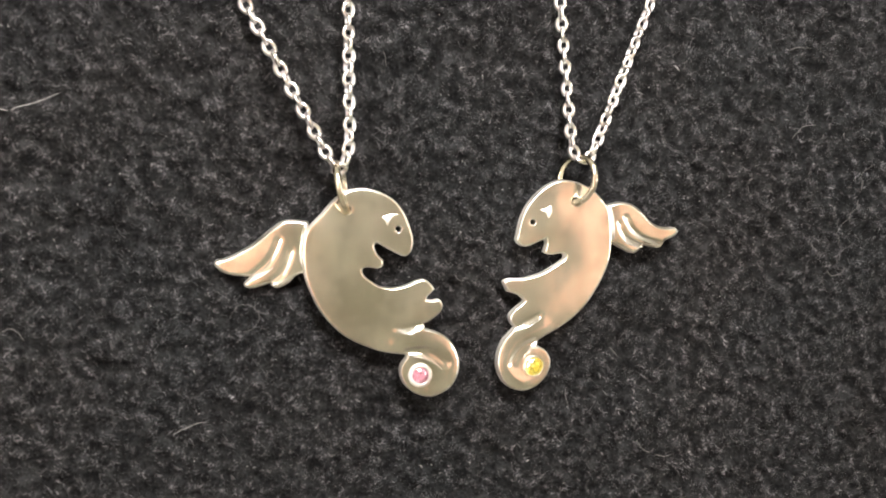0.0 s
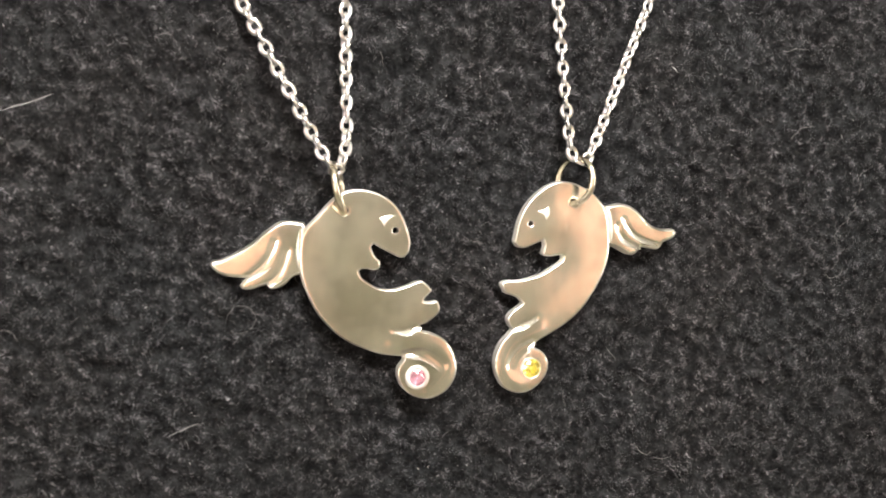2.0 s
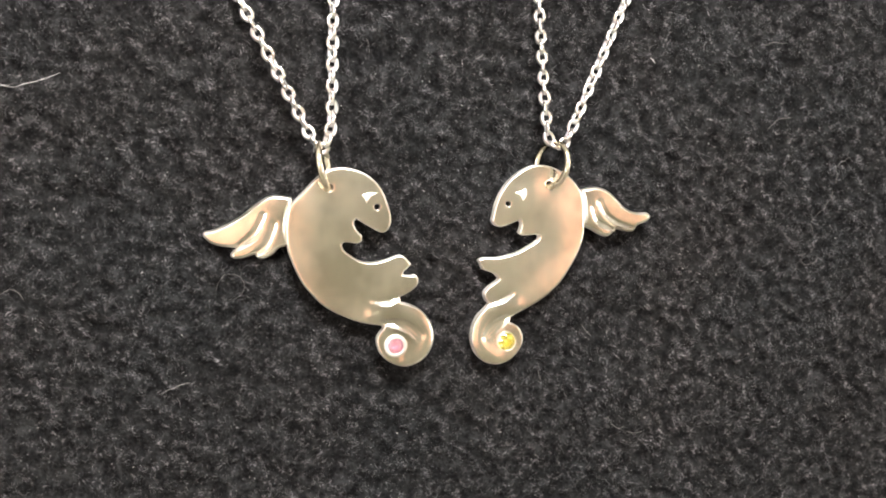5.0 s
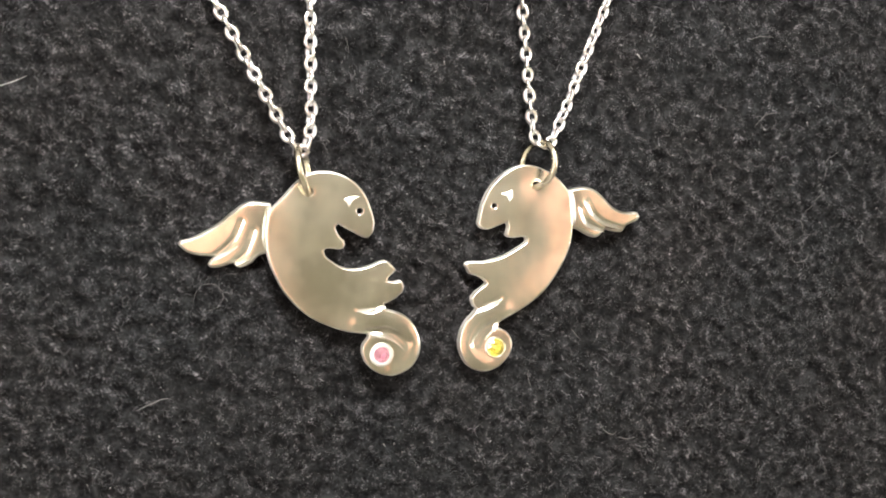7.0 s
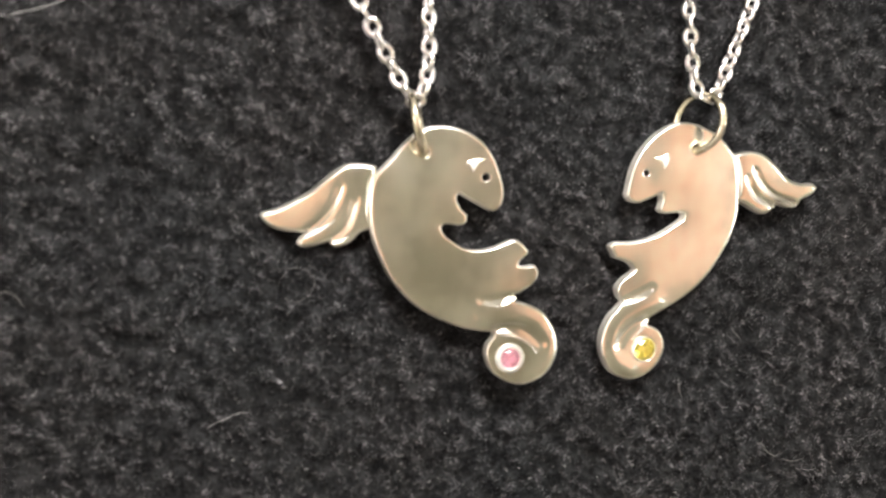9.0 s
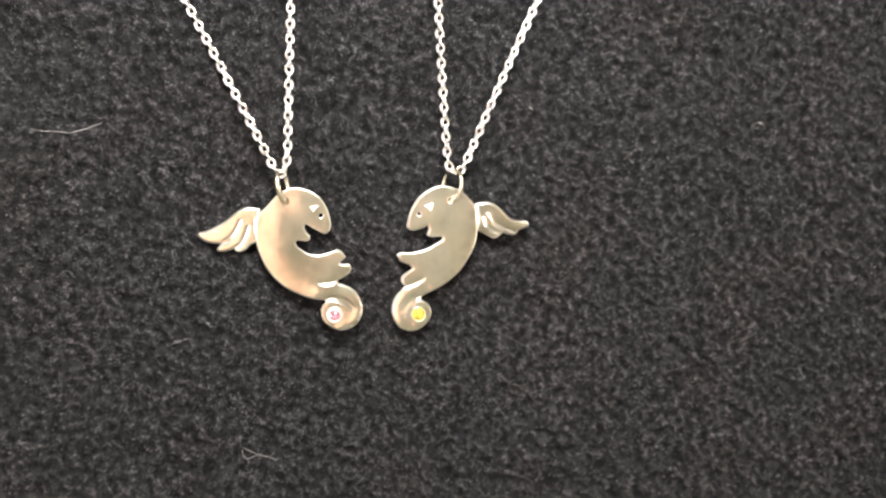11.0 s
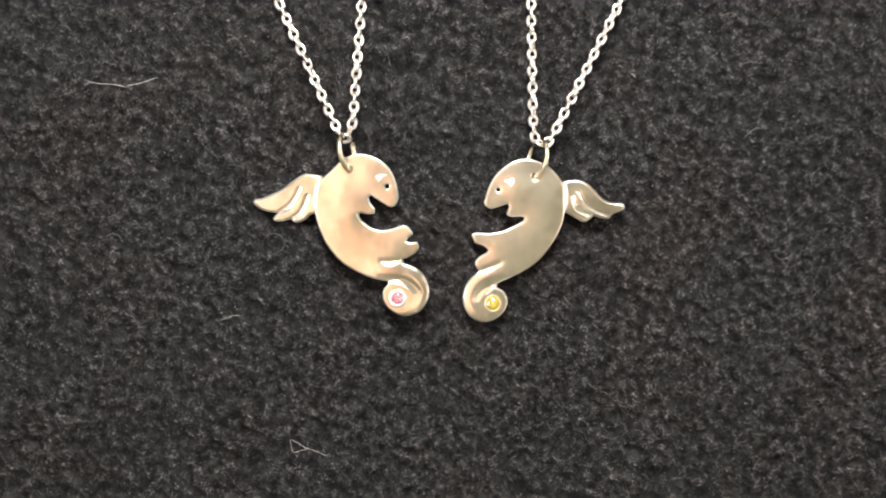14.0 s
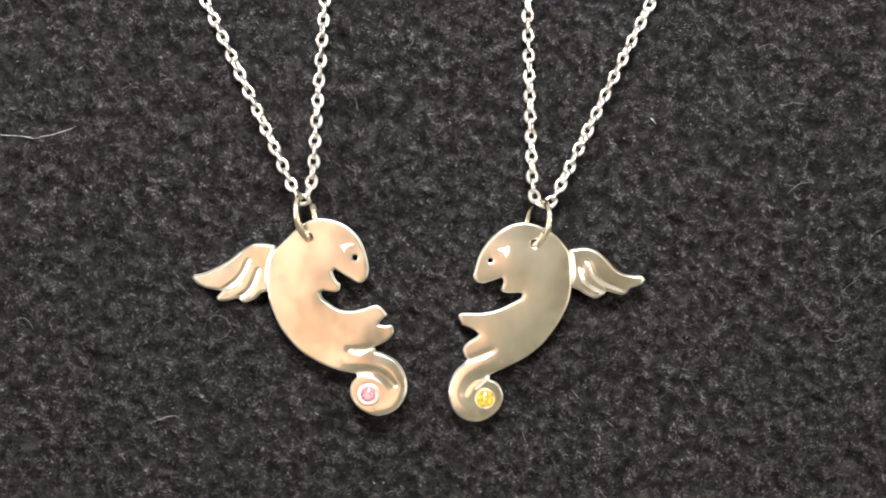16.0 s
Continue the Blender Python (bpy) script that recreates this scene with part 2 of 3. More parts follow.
def relief_plate(name, loop, holes, top, bottom, edge, mat, dome=0.0, dome_reach=3.0, grooves=(), tilt=(0, 0), grid=0.24, grow=0.03):
    """A cut-out metal plate, in millimetres: round-edged, slightly domed, with engraved grooves (line, width, depth; less than nothing: a swelling)."""
    from mathutils.geometry import delaunay_2d_cdt
    tangent = np.roll(loop, -1, 0) - np.roll(loop, 1, 0)
    loop = loop + (1 if winding(loop) > 0 else -1) * grow * np.stack([tangent[:, 1], -tangent[:, 0]], 1) / (np.linalg.norm(tangent, axis=1)[:, None] + 1e-9)
    rings = [loop] + list(holes)
    pts = [np.concatenate(rings)]
    lo, hi = loop.min(0), loop.max(0)
    gx, gy = np.meshgrid(np.arange(lo[0], hi[0], grid), np.arange(lo[1], hi[1], grid * 0.87))
    gx[1::2] += grid / 2
    inner = np.stack([gx.ravel(), gy.ravel()], 1)
    offsets = []
    for number, ring in enumerate(rings):
        tangent = np.roll(ring, -1, 0) - np.roll(ring, 1, 0)
        normal = np.stack([tangent[:, 1], -tangent[:, 0]], 1) / (np.linalg.norm(tangent, axis=1)[:, None] + 1e-9)
        for d in (0.12 * edge, 0.4 * edge, 0.8 * edge):
            for sign in (1, -1):
                offsets.append((d, ring + sign * d * normal / (3 if number else 1)))

    def depth(p):
        d = away(p, loop, True)
        ok = inside(p, loop)
        for h in holes:
            d = np.minimum(d, 3 * away(p, h, True))
            ok &= ~inside(p, h)
        return np.where(ok, d, -1)

    d = depth(inner)
    pts.append(inner[d > 0.95 * edge])
    for want, some in offsets:
        dd = depth(some)
        pts.append(some[np.abs(dd - want) < 0.04 * edge])
    flat = np.concatenate(pts)
    edges, start = [], 0
    for ring in rings:
        k = len(ring)
        edges += [(start + i, start + (i + 1) % k) for i in range(k)]
        start += k
    v2, _, faces, *_ = delaunay_2d_cdt([Vector(p) for p in flat], edges, [], 0, 1e-5)
    v2 = np.array([tuple(v) for v in v2])
    faces = np.array([tuple(f) for f in faces])
    mid = v2[faces].mean(1)
    ok = inside(mid, loop)
    for h in holes:
        ok &= ~inside(mid, h)
    faces = faces[ok]
    d = np.maximum(depth(v2), 0)
    fall = np.where(d < edge, edge - np.sqrt(np.maximum(edge ** 2 - (edge - np.minimum(d, edge)) ** 2, 0)), 0)
    z = top - 0.75 * fall
    if dome:
        t = np.clip(away(v2, loop, True) / dome_reach, 0, 1)
        swell = dome * np.sin(t * math.pi / 2)
        e = np.concatenate([faces[:, [0, 1]], faces[:, [1, 2]], faces[:, [2, 0]]])
        e = np.concatenate([e, e[:, ::-1]])
        degree = np.maximum(np.bincount(e[:, 0], minlength=len(v2)), 1)
        rim_free = d > 1e-6
        for _ in range(90):
            swell = np.where(rim_free, np.bincount(e[:, 0], swell[e[:, 1]], len(v2)) / degree, 0)
        z += swell
    for line, width, deep in grooves:
        z -= deep * np.exp(-(away(v2, smooth_line(line, 0.2), False) / width) ** 2) * np.clip(d / edge, 0.15, 1)
    slope = v2 @ np.array(tilt)
    count = len(v2)
    verts = np.concatenate([np.column_stack([v2, z + slope]), np.column_stack([v2, np.full(count, bottom) + slope])])
    a = v2[faces]
    area = np.cross(a[:, 1] - a[:, 0], a[:, 2] - a[:, 0])
    faces[area < 0] = faces[area < 0][:, ::-1]
    seen = {}
    for f in faces:
        for i in range(3):
            seen[(f[i], f[(i + 1) % 3])] = True
    rim = [e for e in seen if (e[1], e[0]) not in seen]
    polys = [tuple(int(i) for i in f) for f in faces] + [tuple(int(i) + count for i in f[::-1]) for f in faces]
    used = sorted({i for f in polys for i in f})
    back = {i: k for k, i in enumerate(used)}
    verts, polys = list(verts[used]), [[back[i] for i in f] for f in polys]
    flat_count, wall = len(polys), {}
    brink = (d[faces].min(1) < 0.5 * edge).astype(int) * 2  # the brink is rougher and darker than the face, which dims its highlight
    in_hole = away(v2[[a for a, b in rim]], loop, True) > 0.05
    for a, b in rim:  # the sawn wall has corners of its own, so that its edge stays crisp
        ends = []
        for i in (b, a, a + count, b + count):
            if i not in wall:
                wall[i] = len(verts)
                verts.append(verts[back[i]])
            ends.append(wall[i])
        polys.append(ends)
    me = mesh_of(name, np.array(verts) * MM, polys, mat)
    me.materials.append(SAWN)
    me.materials.append(BRINK)
    me.materials.append(HOLE_SHADE)
    me.polygons.foreach_set("material_index", list(brink) + [0] * (flat_count - len(brink)) + [3 if hole else 1 for hole in in_hole])
    return me


def tube(name, line, radius, mat, closed=False, sides=8, flat=1.0, taper=False):
    """A round wire along a line of places, in millimetres. flat squeezes it in z."""
    p = [Vector(q) for q in line]
    k = len(p)
    verts, faces = [], []
    side = None
    for i in range(k):
        ahead = (p[(i + 1) % k] - p[i - 1]) if closed else (p[min(i + 1, k - 1)] - p[max(i - 1, 0)])
        ahead.normalize()
        side = Vector((0, 0, 1)) if side is None else side
        side = side - ahead * side.dot(ahead)
        if side.length < 1e-4:
            side = ahead.orthogonal()
        side.normalize()
        other = ahead.cross(side)
        r = radius * (1 - 0.8 * abs(2 * i / (k - 1) - 1) ** 4 if taper else 1)
        for s in range(sides):
            a = 2 * math.pi * s / sides
            o = (math.cos(a) * side + math.sin(a) * other) * r
            verts.append((p[i] + Vector((o.x, o.y, o.z * flat))) * MM)
    for i in range(k if closed else k - 1):
        j = (i + 1) % k
        for s in range(sides):
            t = (s + 1) % sides
            faces.append((i * sides + s, i * sides + t, j * sides + t, j * sides + s))
    if not closed:
        faces += [tuple(range(sides))[::-1], tuple((k - 1) * sides + s for s in range(sides))]
    return mesh_of(name, verts, faces, mat)


def lathe(name, profile, mat, x, y, z, sides=40):
    verts, faces = [], []
    for r, h in profile:
        for s in range(sides):
            a = 2 * math.pi * s / sides
            verts.append(((x + r * math.cos(a)) * MM, (y + r * math.sin(a)) * MM, (z + h) * MM))
    for i in range(len(profile) - 1):
        for s in range(sides):
            t = (s + 1) % sides
            faces.append((i * sides + s, i * sides + t, (i + 1) * sides + t, (i + 1) * sides + s))
    return mesh_of(name, verts, faces, mat)


def gem_mesh(name, r, x, y, z, mat, turn):
    """A round brilliant: table, crown, girdle and pavilion."""
    bm = bmesh.new()
    for count, rad, h, a0 in ((8, 0.56, 0.30, 0.0), (8, 0.82, 0.17, 0.5), (16, 1.0, 0.02, 0.25), (16, 1.0, -0.03, 0.25), (8, 0.55, -0.42, 0.5), (1, 0.0, -0.80, 0)):
        for i in range(count):
            a = turn + (i + a0) * 2 * math.pi / count
            bm.verts.new(((x + r * rad * math.cos(a)) * MM, (y + r * rad * math.sin(a)) * MM, (z + r * h) * MM))
    bmesh.ops.convex_hull(bm, input=bm.verts)
    bmesh.ops.dissolve_limit(bm, angle_limit=0.01, verts=bm.verts[:], edges=bm.edges[:])
    me = bpy.data.meshes.new(name)
    bm.to_mesh(me)
    bm.free()
    me.materials.append(mat)
    return me


# ---- the room that closes the place ----
def build_room():
    x0, x1, y0, y1, z0 = -2.2, 2.4, -1.8, 2.4, -0.75
    tagged(new("floor", box_mesh("floor", x0, x1, y0, y1, z0 - 0.1, z0, FLOORING)), "plain brown floor of the room", "floor", kind="structure")
    tagged(new("ceiling", box_mesh("ceiling", x0, x1, y0, y1, CEILING_Z, CEILING_Z + 0.1, CEILING)), "plain matt beige ceiling", "ceiling", kind="structure")
    for name, box in (("wall_west", (x0 - 0.1, x0, y0, y1)), ("wall_east", (x1, x1 + 0.1, y0, y1)),
                      ("wall_south", (x0 - 0.1, x1 + 0.1, y0 - 0.1, y0)), ("wall_north", (x0 - 0.1, x1 + 0.1, y1, y1 + 0.1))):
        tagged(new(name, box_mesh(name, *box, z0, CEILING_Z, WALL)), "plain warm white painted wall", "wall", kind="structure")
    for kind, x, y, w, h, power, colour in ADDED_PANELS:
        lamp = new("added_light_panel")
        lamp.location = (x, y, CEILING_Z)
        tagged(lamp, f"{kind} flat light panel, unseen and added, with white frame", "ceiling lamp", group="ceiling lamps")
        part("frame", box_mesh("frame", -w / 2 - 0.02, w / 2 + 0.02, -h / 2 - 0.02, h / 2 + 0.02, -0.03, 0, LAMP_FRAME, 0.004), lamp)
        part("diffuser", box_mesh("diffuser", -w / 2, w / 2, -h / 2, h / 2, -0.036, -0.031, glow("lamp_" + kind, colour, power)), lamp, "glowing diffuser")
    (lx, ly, lz), rad, power, colour = UNSEEN_DESK_LAMP
    lamp = new("unseen_desk_lamp")
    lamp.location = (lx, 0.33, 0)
    tagged(lamp, "grey desk lamp with a round bright head, added out of view", "desk lamp")
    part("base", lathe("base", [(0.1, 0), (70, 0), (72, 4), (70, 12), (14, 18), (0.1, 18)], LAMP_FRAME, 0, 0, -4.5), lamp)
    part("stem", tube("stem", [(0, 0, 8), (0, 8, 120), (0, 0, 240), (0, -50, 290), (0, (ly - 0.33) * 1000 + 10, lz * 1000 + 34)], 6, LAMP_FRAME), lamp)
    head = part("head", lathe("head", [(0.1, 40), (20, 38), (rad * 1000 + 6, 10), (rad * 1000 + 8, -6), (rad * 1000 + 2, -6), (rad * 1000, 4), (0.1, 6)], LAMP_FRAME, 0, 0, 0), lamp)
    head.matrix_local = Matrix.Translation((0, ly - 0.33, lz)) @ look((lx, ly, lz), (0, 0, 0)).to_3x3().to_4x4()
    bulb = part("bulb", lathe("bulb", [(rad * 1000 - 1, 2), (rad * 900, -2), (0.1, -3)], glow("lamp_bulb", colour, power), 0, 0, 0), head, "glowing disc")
    table = new("table")
    table.location = (0, 0, -0.75)
    tagged(table, "plain brown wooden table under the cloth", "table")
    part("tabletop", box_mesh("tabletop", -0.62, 0.62, -0.42, 0.42, 0.715, 0.7455, TABLE, 0.003), table)
    for sx in (-0.56, 0.56):
        for sy in (-0.36, 0.36):
            part("leg", box_mesh("leg", sx - 0.03, sx + 0.03, sy - 0.03, sy + 0.03, 0, 0.714, TABLE, 0.003), table)


# ---- the fleece cloth ----
def value_noise(x, y, size, seed):
    rng = np.random.RandomState(seed)
    table = rng.rand(256, 256)
    u, v = x / size, y / size
    i, j = np.floor(u).astype(int), np.floor(v).astype(int)
    fu, fv = u - i, v - j
    fu, fv = fu * fu * (3 - 2 * fu), fv * fv * (3 - 2 * fv)
    g = lambda a, b: table[a % 256, b % 256]
    return (g(i, j) * (1 - fu) + g(i + 1, j) * fu) * (1 - fv) + (g(i, j + 1) * (1 - fu) + g(i + 1, j + 1) * fu) * fv


FOOTPRINTS = []


def pressed(x, y):
    """Whether a place lies under a pendant, whose weight flattens the pile."""
    shape = np.shape(x)
    p = np.stack([np.ravel(x), np.ravel(y)], 1)
    hit = np.zeros(len(p), bool)
    for loop in FOOTPRINTS:
        lo, hi = loop.min(0), loop.max(0)
        near = np.where(np.all((p > lo) & (p < hi), 1))[0]
        for k in range(0, len(near), 20000):
            some = near[k:k + 20000]
            hit[some] |= inside(p[some], loop)
    return hit.reshape(shape)


def pile_height(x, y):
    """The top of the matted pile, in millimetres: tufts about a millimetre across, with pits between."""
    c, d = math.cos(0.62), math.sin(0.62)
    rx, ry = c * x - d * y, d * x + c * y
    wx = rx * 0.85 + 1.6 * (value_noise(x, y, 2.3, 5) - 0.5)
    wy = ry * 1.15 + 1.6 * (value_noise(x, y, 2.3, 6) - 0.5)
    h = 0.75 * (value_noise(wx, wy, 2.2, 1) - 0.5) + 1.3 * (value_noise(wx * 0.8, wy * 1.2, 1.0, 2) - 0.5) + 0.3 * (value_noise(x, y, 0.5, 4) - 0.5) + 0.5 * (value_noise(x, y, 9.0, 3) - 0.5)
    for cx, cy in ((-13.8, 5.6), (12.6, 6.0)):  # pressed down under the rings
        h -= 1.1 * np.exp(-((x - cx) ** 2 + (y - cy) ** 2) / 9.0)
    return np.where(pressed(x, y), np.minimum(0.5 * h + 0.4, 0.8), h) + 0.05


def build_fleece():
    xs = np.concatenate([[-560, -400, -250, -160], np.arange(-112, 122, 0.55), [160, 250, 400, 560]])
    ys = np.concatenate([[-380, -280, -180, -110], np.arange(-76, 96, 0.55), [130, 200, 290, 380]])
    gx, gy = np.meshgrid(xs, ys)
    z = pile_height(gx, gy) - 0.15
    verts = np.stack([gx, gy, z], -1).reshape(-1, 3) * MM
    k, rows = len(xs), len(ys)
    i = (np.arange(rows - 1)[:, None] * k + np.arange(k - 1)).ravel()
    count = len(verts)
    quads = np.stack([i, i + 1, i + k + 1, i + k], 1)
    low = verts.copy()
    low[:, 2] = -0.0043
    rim = np.concatenate([np.arange(k), np.arange(1, rows) * k + k - 1, (rows - 1) * k + np.arange(k - 2, -1, -1), np.arange(rows - 2, 0, -1) * k])
    under = low[rim]
    r = len(rim)
    sides = [(int(rim[(a + 1) % r]), int(rim[a]), count + a, count + (a + 1) % r) for a in range(r)]
    me = mesh_of("fleece_cloth", np.concatenate([verts, under]), [tuple(map(int, q)) for q in quads] + sides + [tuple(count + a for a in range(r))[::-1]], FLEECE)
    tagged(new("fleece_cloth", me), "black napped fleece cloth spread flat under the necklaces", "cloth", kind="structure")


def build_pile(count, seed, x0, x1, y0, y1):
    """Short curled fibres that stand out of the cloth, as thin ribbons."""
    rng = np.random.RandomState(seed)
    x, y = rng.uniform(x0, x1, count), rng.uniform(y0, y1, count)
    h = pile_height(x, y)
    stand = rng.rand(count) < np.clip((h + 0.65) / 0.9, 0.2, 1)  # pits thinned of fibres: the darker base there stands in for shade
    x, y, h = x[stand], y[stand], h[stand]
    count = len(x)
    length = rng.gamma(3.0, 0.10, count) + 0.2
    lie = 0.9 + 5.0 * (value_noise(x, y, 1.9, 31) - 0.5) + 2.0 * (value_noise(x, y, 6.0, 32) - 0.5)  # the way the nap of each tuft lies
    yaw, lift = lie + rng.normal(0, 0.75, count), rng.uniform(-0.1, 0.75, count)
    bend = rng.normal(0, 1.5, count)
    width = rng.uniform(0.045, 0.085, count) * np.where(rng.rand(count) < 0.16, 2.0, 1.0)  # some strands are matted together
    pts = []
    px, py, pz = x.copy(), y.copy(), h - 0.28
    for s in range(4):
        pts.append(np.stack([px, py, pz], 1))
        a, e = yaw + bend * s / 2, lift - 0.45 * s / 2
        px, py, pz = px + np.cos(a) * np.cos(e) * length / 3, py + np.sin(a) * np.cos(e) * length / 3, pz + np.sin(e) * length / 3 + 0.04
    ang = rng.uniform(-0.6, 0.6, count)
    side = np.stack([-np.sin(yaw) * np.cos(ang), np.cos(yaw) * np.cos(ang), np.sin(ang)], 1) * width[:, None] / 2
    verts = np.empty((count, 7, 3))
    for s in range(3):
        verts[:, 2 * s] = pts[s] - side * (1 - 0.2 * s)
        verts[:, 2 * s + 1] = pts[s] + side * (1 - 0.2 * s)
    verts[:, 6] = pts[3]
    base = (np.arange(count) * 7)[:, None]
    tris = np.concatenate([base + np.array([t]) for t in ((0, 1, 3), (0, 3, 2), (2, 3, 5), (2, 5, 4), (4, 5, 6))], 1).reshape(-1, 3)
    me = bpy.data.meshes.new("fleece_pile")
    me.vertices.add(count * 7)
    me.vertices.foreach_set("co", (verts * MM).ravel())
    me.loops.add(len(tris) * 3)
    me.loops.foreach_set("vertex_index", tris.ravel().astype(np.int32))
    me.polygons.add(len(tris))
    me.polygons.foreach_set("loop_start", (np.arange(len(tris)) * 3).astype(np.int32))
    me.update(calc_edges=True)
    me.materials.append(FIBRE)
    tagged(new("fleece_pile", me), "short curled black and grey fibres of the fleece", "fleece pile", kind="stuff")


# ---- the pendants ----
def brow(pieces, top):
    loop = outline(pieces, 0.1)
    lift = -float(loop.mean(0) @ np.array((0.10, -0.18)))
    return relief_plate("brow_mark", loop, [], top + lift, top + lift - 0.3, 0.16, FACET, tilt=(0.10, -0.18), grid=0.14, grow=0.0)


def jump_ring(x, y, z, lean, turn, r, wire):
    """A wire ring that passes through the hole (x, y): turn tips its plane towards the side, lean slants it in the cloth's plane."""
    u = Vector((math.sin(radians(lean)), math.cos(radians(lean)), 0.0))
    v = Vector((math.sin(radians(turn)), 0.0, math.cos(radians(turn))))
    c = Vector((x, y, z)) + u * r
    return tube("jump_ring", [c + r * (-math.cos(a) * u + math.sin(a) * v) for a in np.arange(48) * 2 * math.pi / 48], wire, RING_WIRE, True, 12)


def bezel(outer, inner):
    """The profile of a round setting: outer wall, rounded lip, inner seat."""
    return [(outer, -0.5), (outer, -0.04), (outer - 0.04, 0.02), ((outer + inner) / 2 + 0.05, 0.11), (inner + 0.05, 0.13), (inner, 0.08), (inner - 0.03, -0.05), (0.40, -0.68), (0.01, -0.72)]


def facet(name, parent, line, width, low, high, side):
    """A leaf-shaped bright facet along a cut line: it rises from low at the line to high at width beside it (side 1: to its left)."""
    pts = np.array(smooth_line(line, 0.16))
    ahead = np.gradient(pts, axis=0)
    ahead /= np.linalg.norm(ahead, axis=1)[:, None]
    across = side * np.stack([-ahead[:, 1], ahead[:, 0]], 1)
    k = len(pts)
    verts, faces = [], []
    for i in range(k):
        full = max(0.10, math.sin(math.pi * (0.06 + 0.84 * (i / (k - 1)) ** 0.8))) ** 0.8
        for reach, z in ((-0.05, low - 0.3), (0.0, low), (0.5, low + 0.56 * (high - low)), (1.0, low + (high - low) * (0.55 + 0.45 * full)), (1.3, high - 0.22), (1.35, low - 0.3)):
            p = pts[i] + across[i] * width * full * reach
            verts.append((p[0] * MM, p[1] * MM, z * MM))
    for i in range(k - 1):
        for c in range(5):
            f = (i * 6 + c, (i + 1) * 6 + c, (i + 1) * 6 + c + 1, i * 6 + c + 1)
            faces.append(f if side < 0 else f[::-1])
    for first in (0, (k - 1) * 6):
        faces.append(tuple(range(first, first + 6)))
    me = mesh_of(name, verts, faces, FACET, smooth=False)
    bm = bmesh.new()
    bm.from_mesh(me)
    bmesh.ops.recalc_face_normals(bm, faces=bm.faces[:])
    bm.to_mesh(me)
    bm.free()
    part(name, me, parent, "bright polished facet")


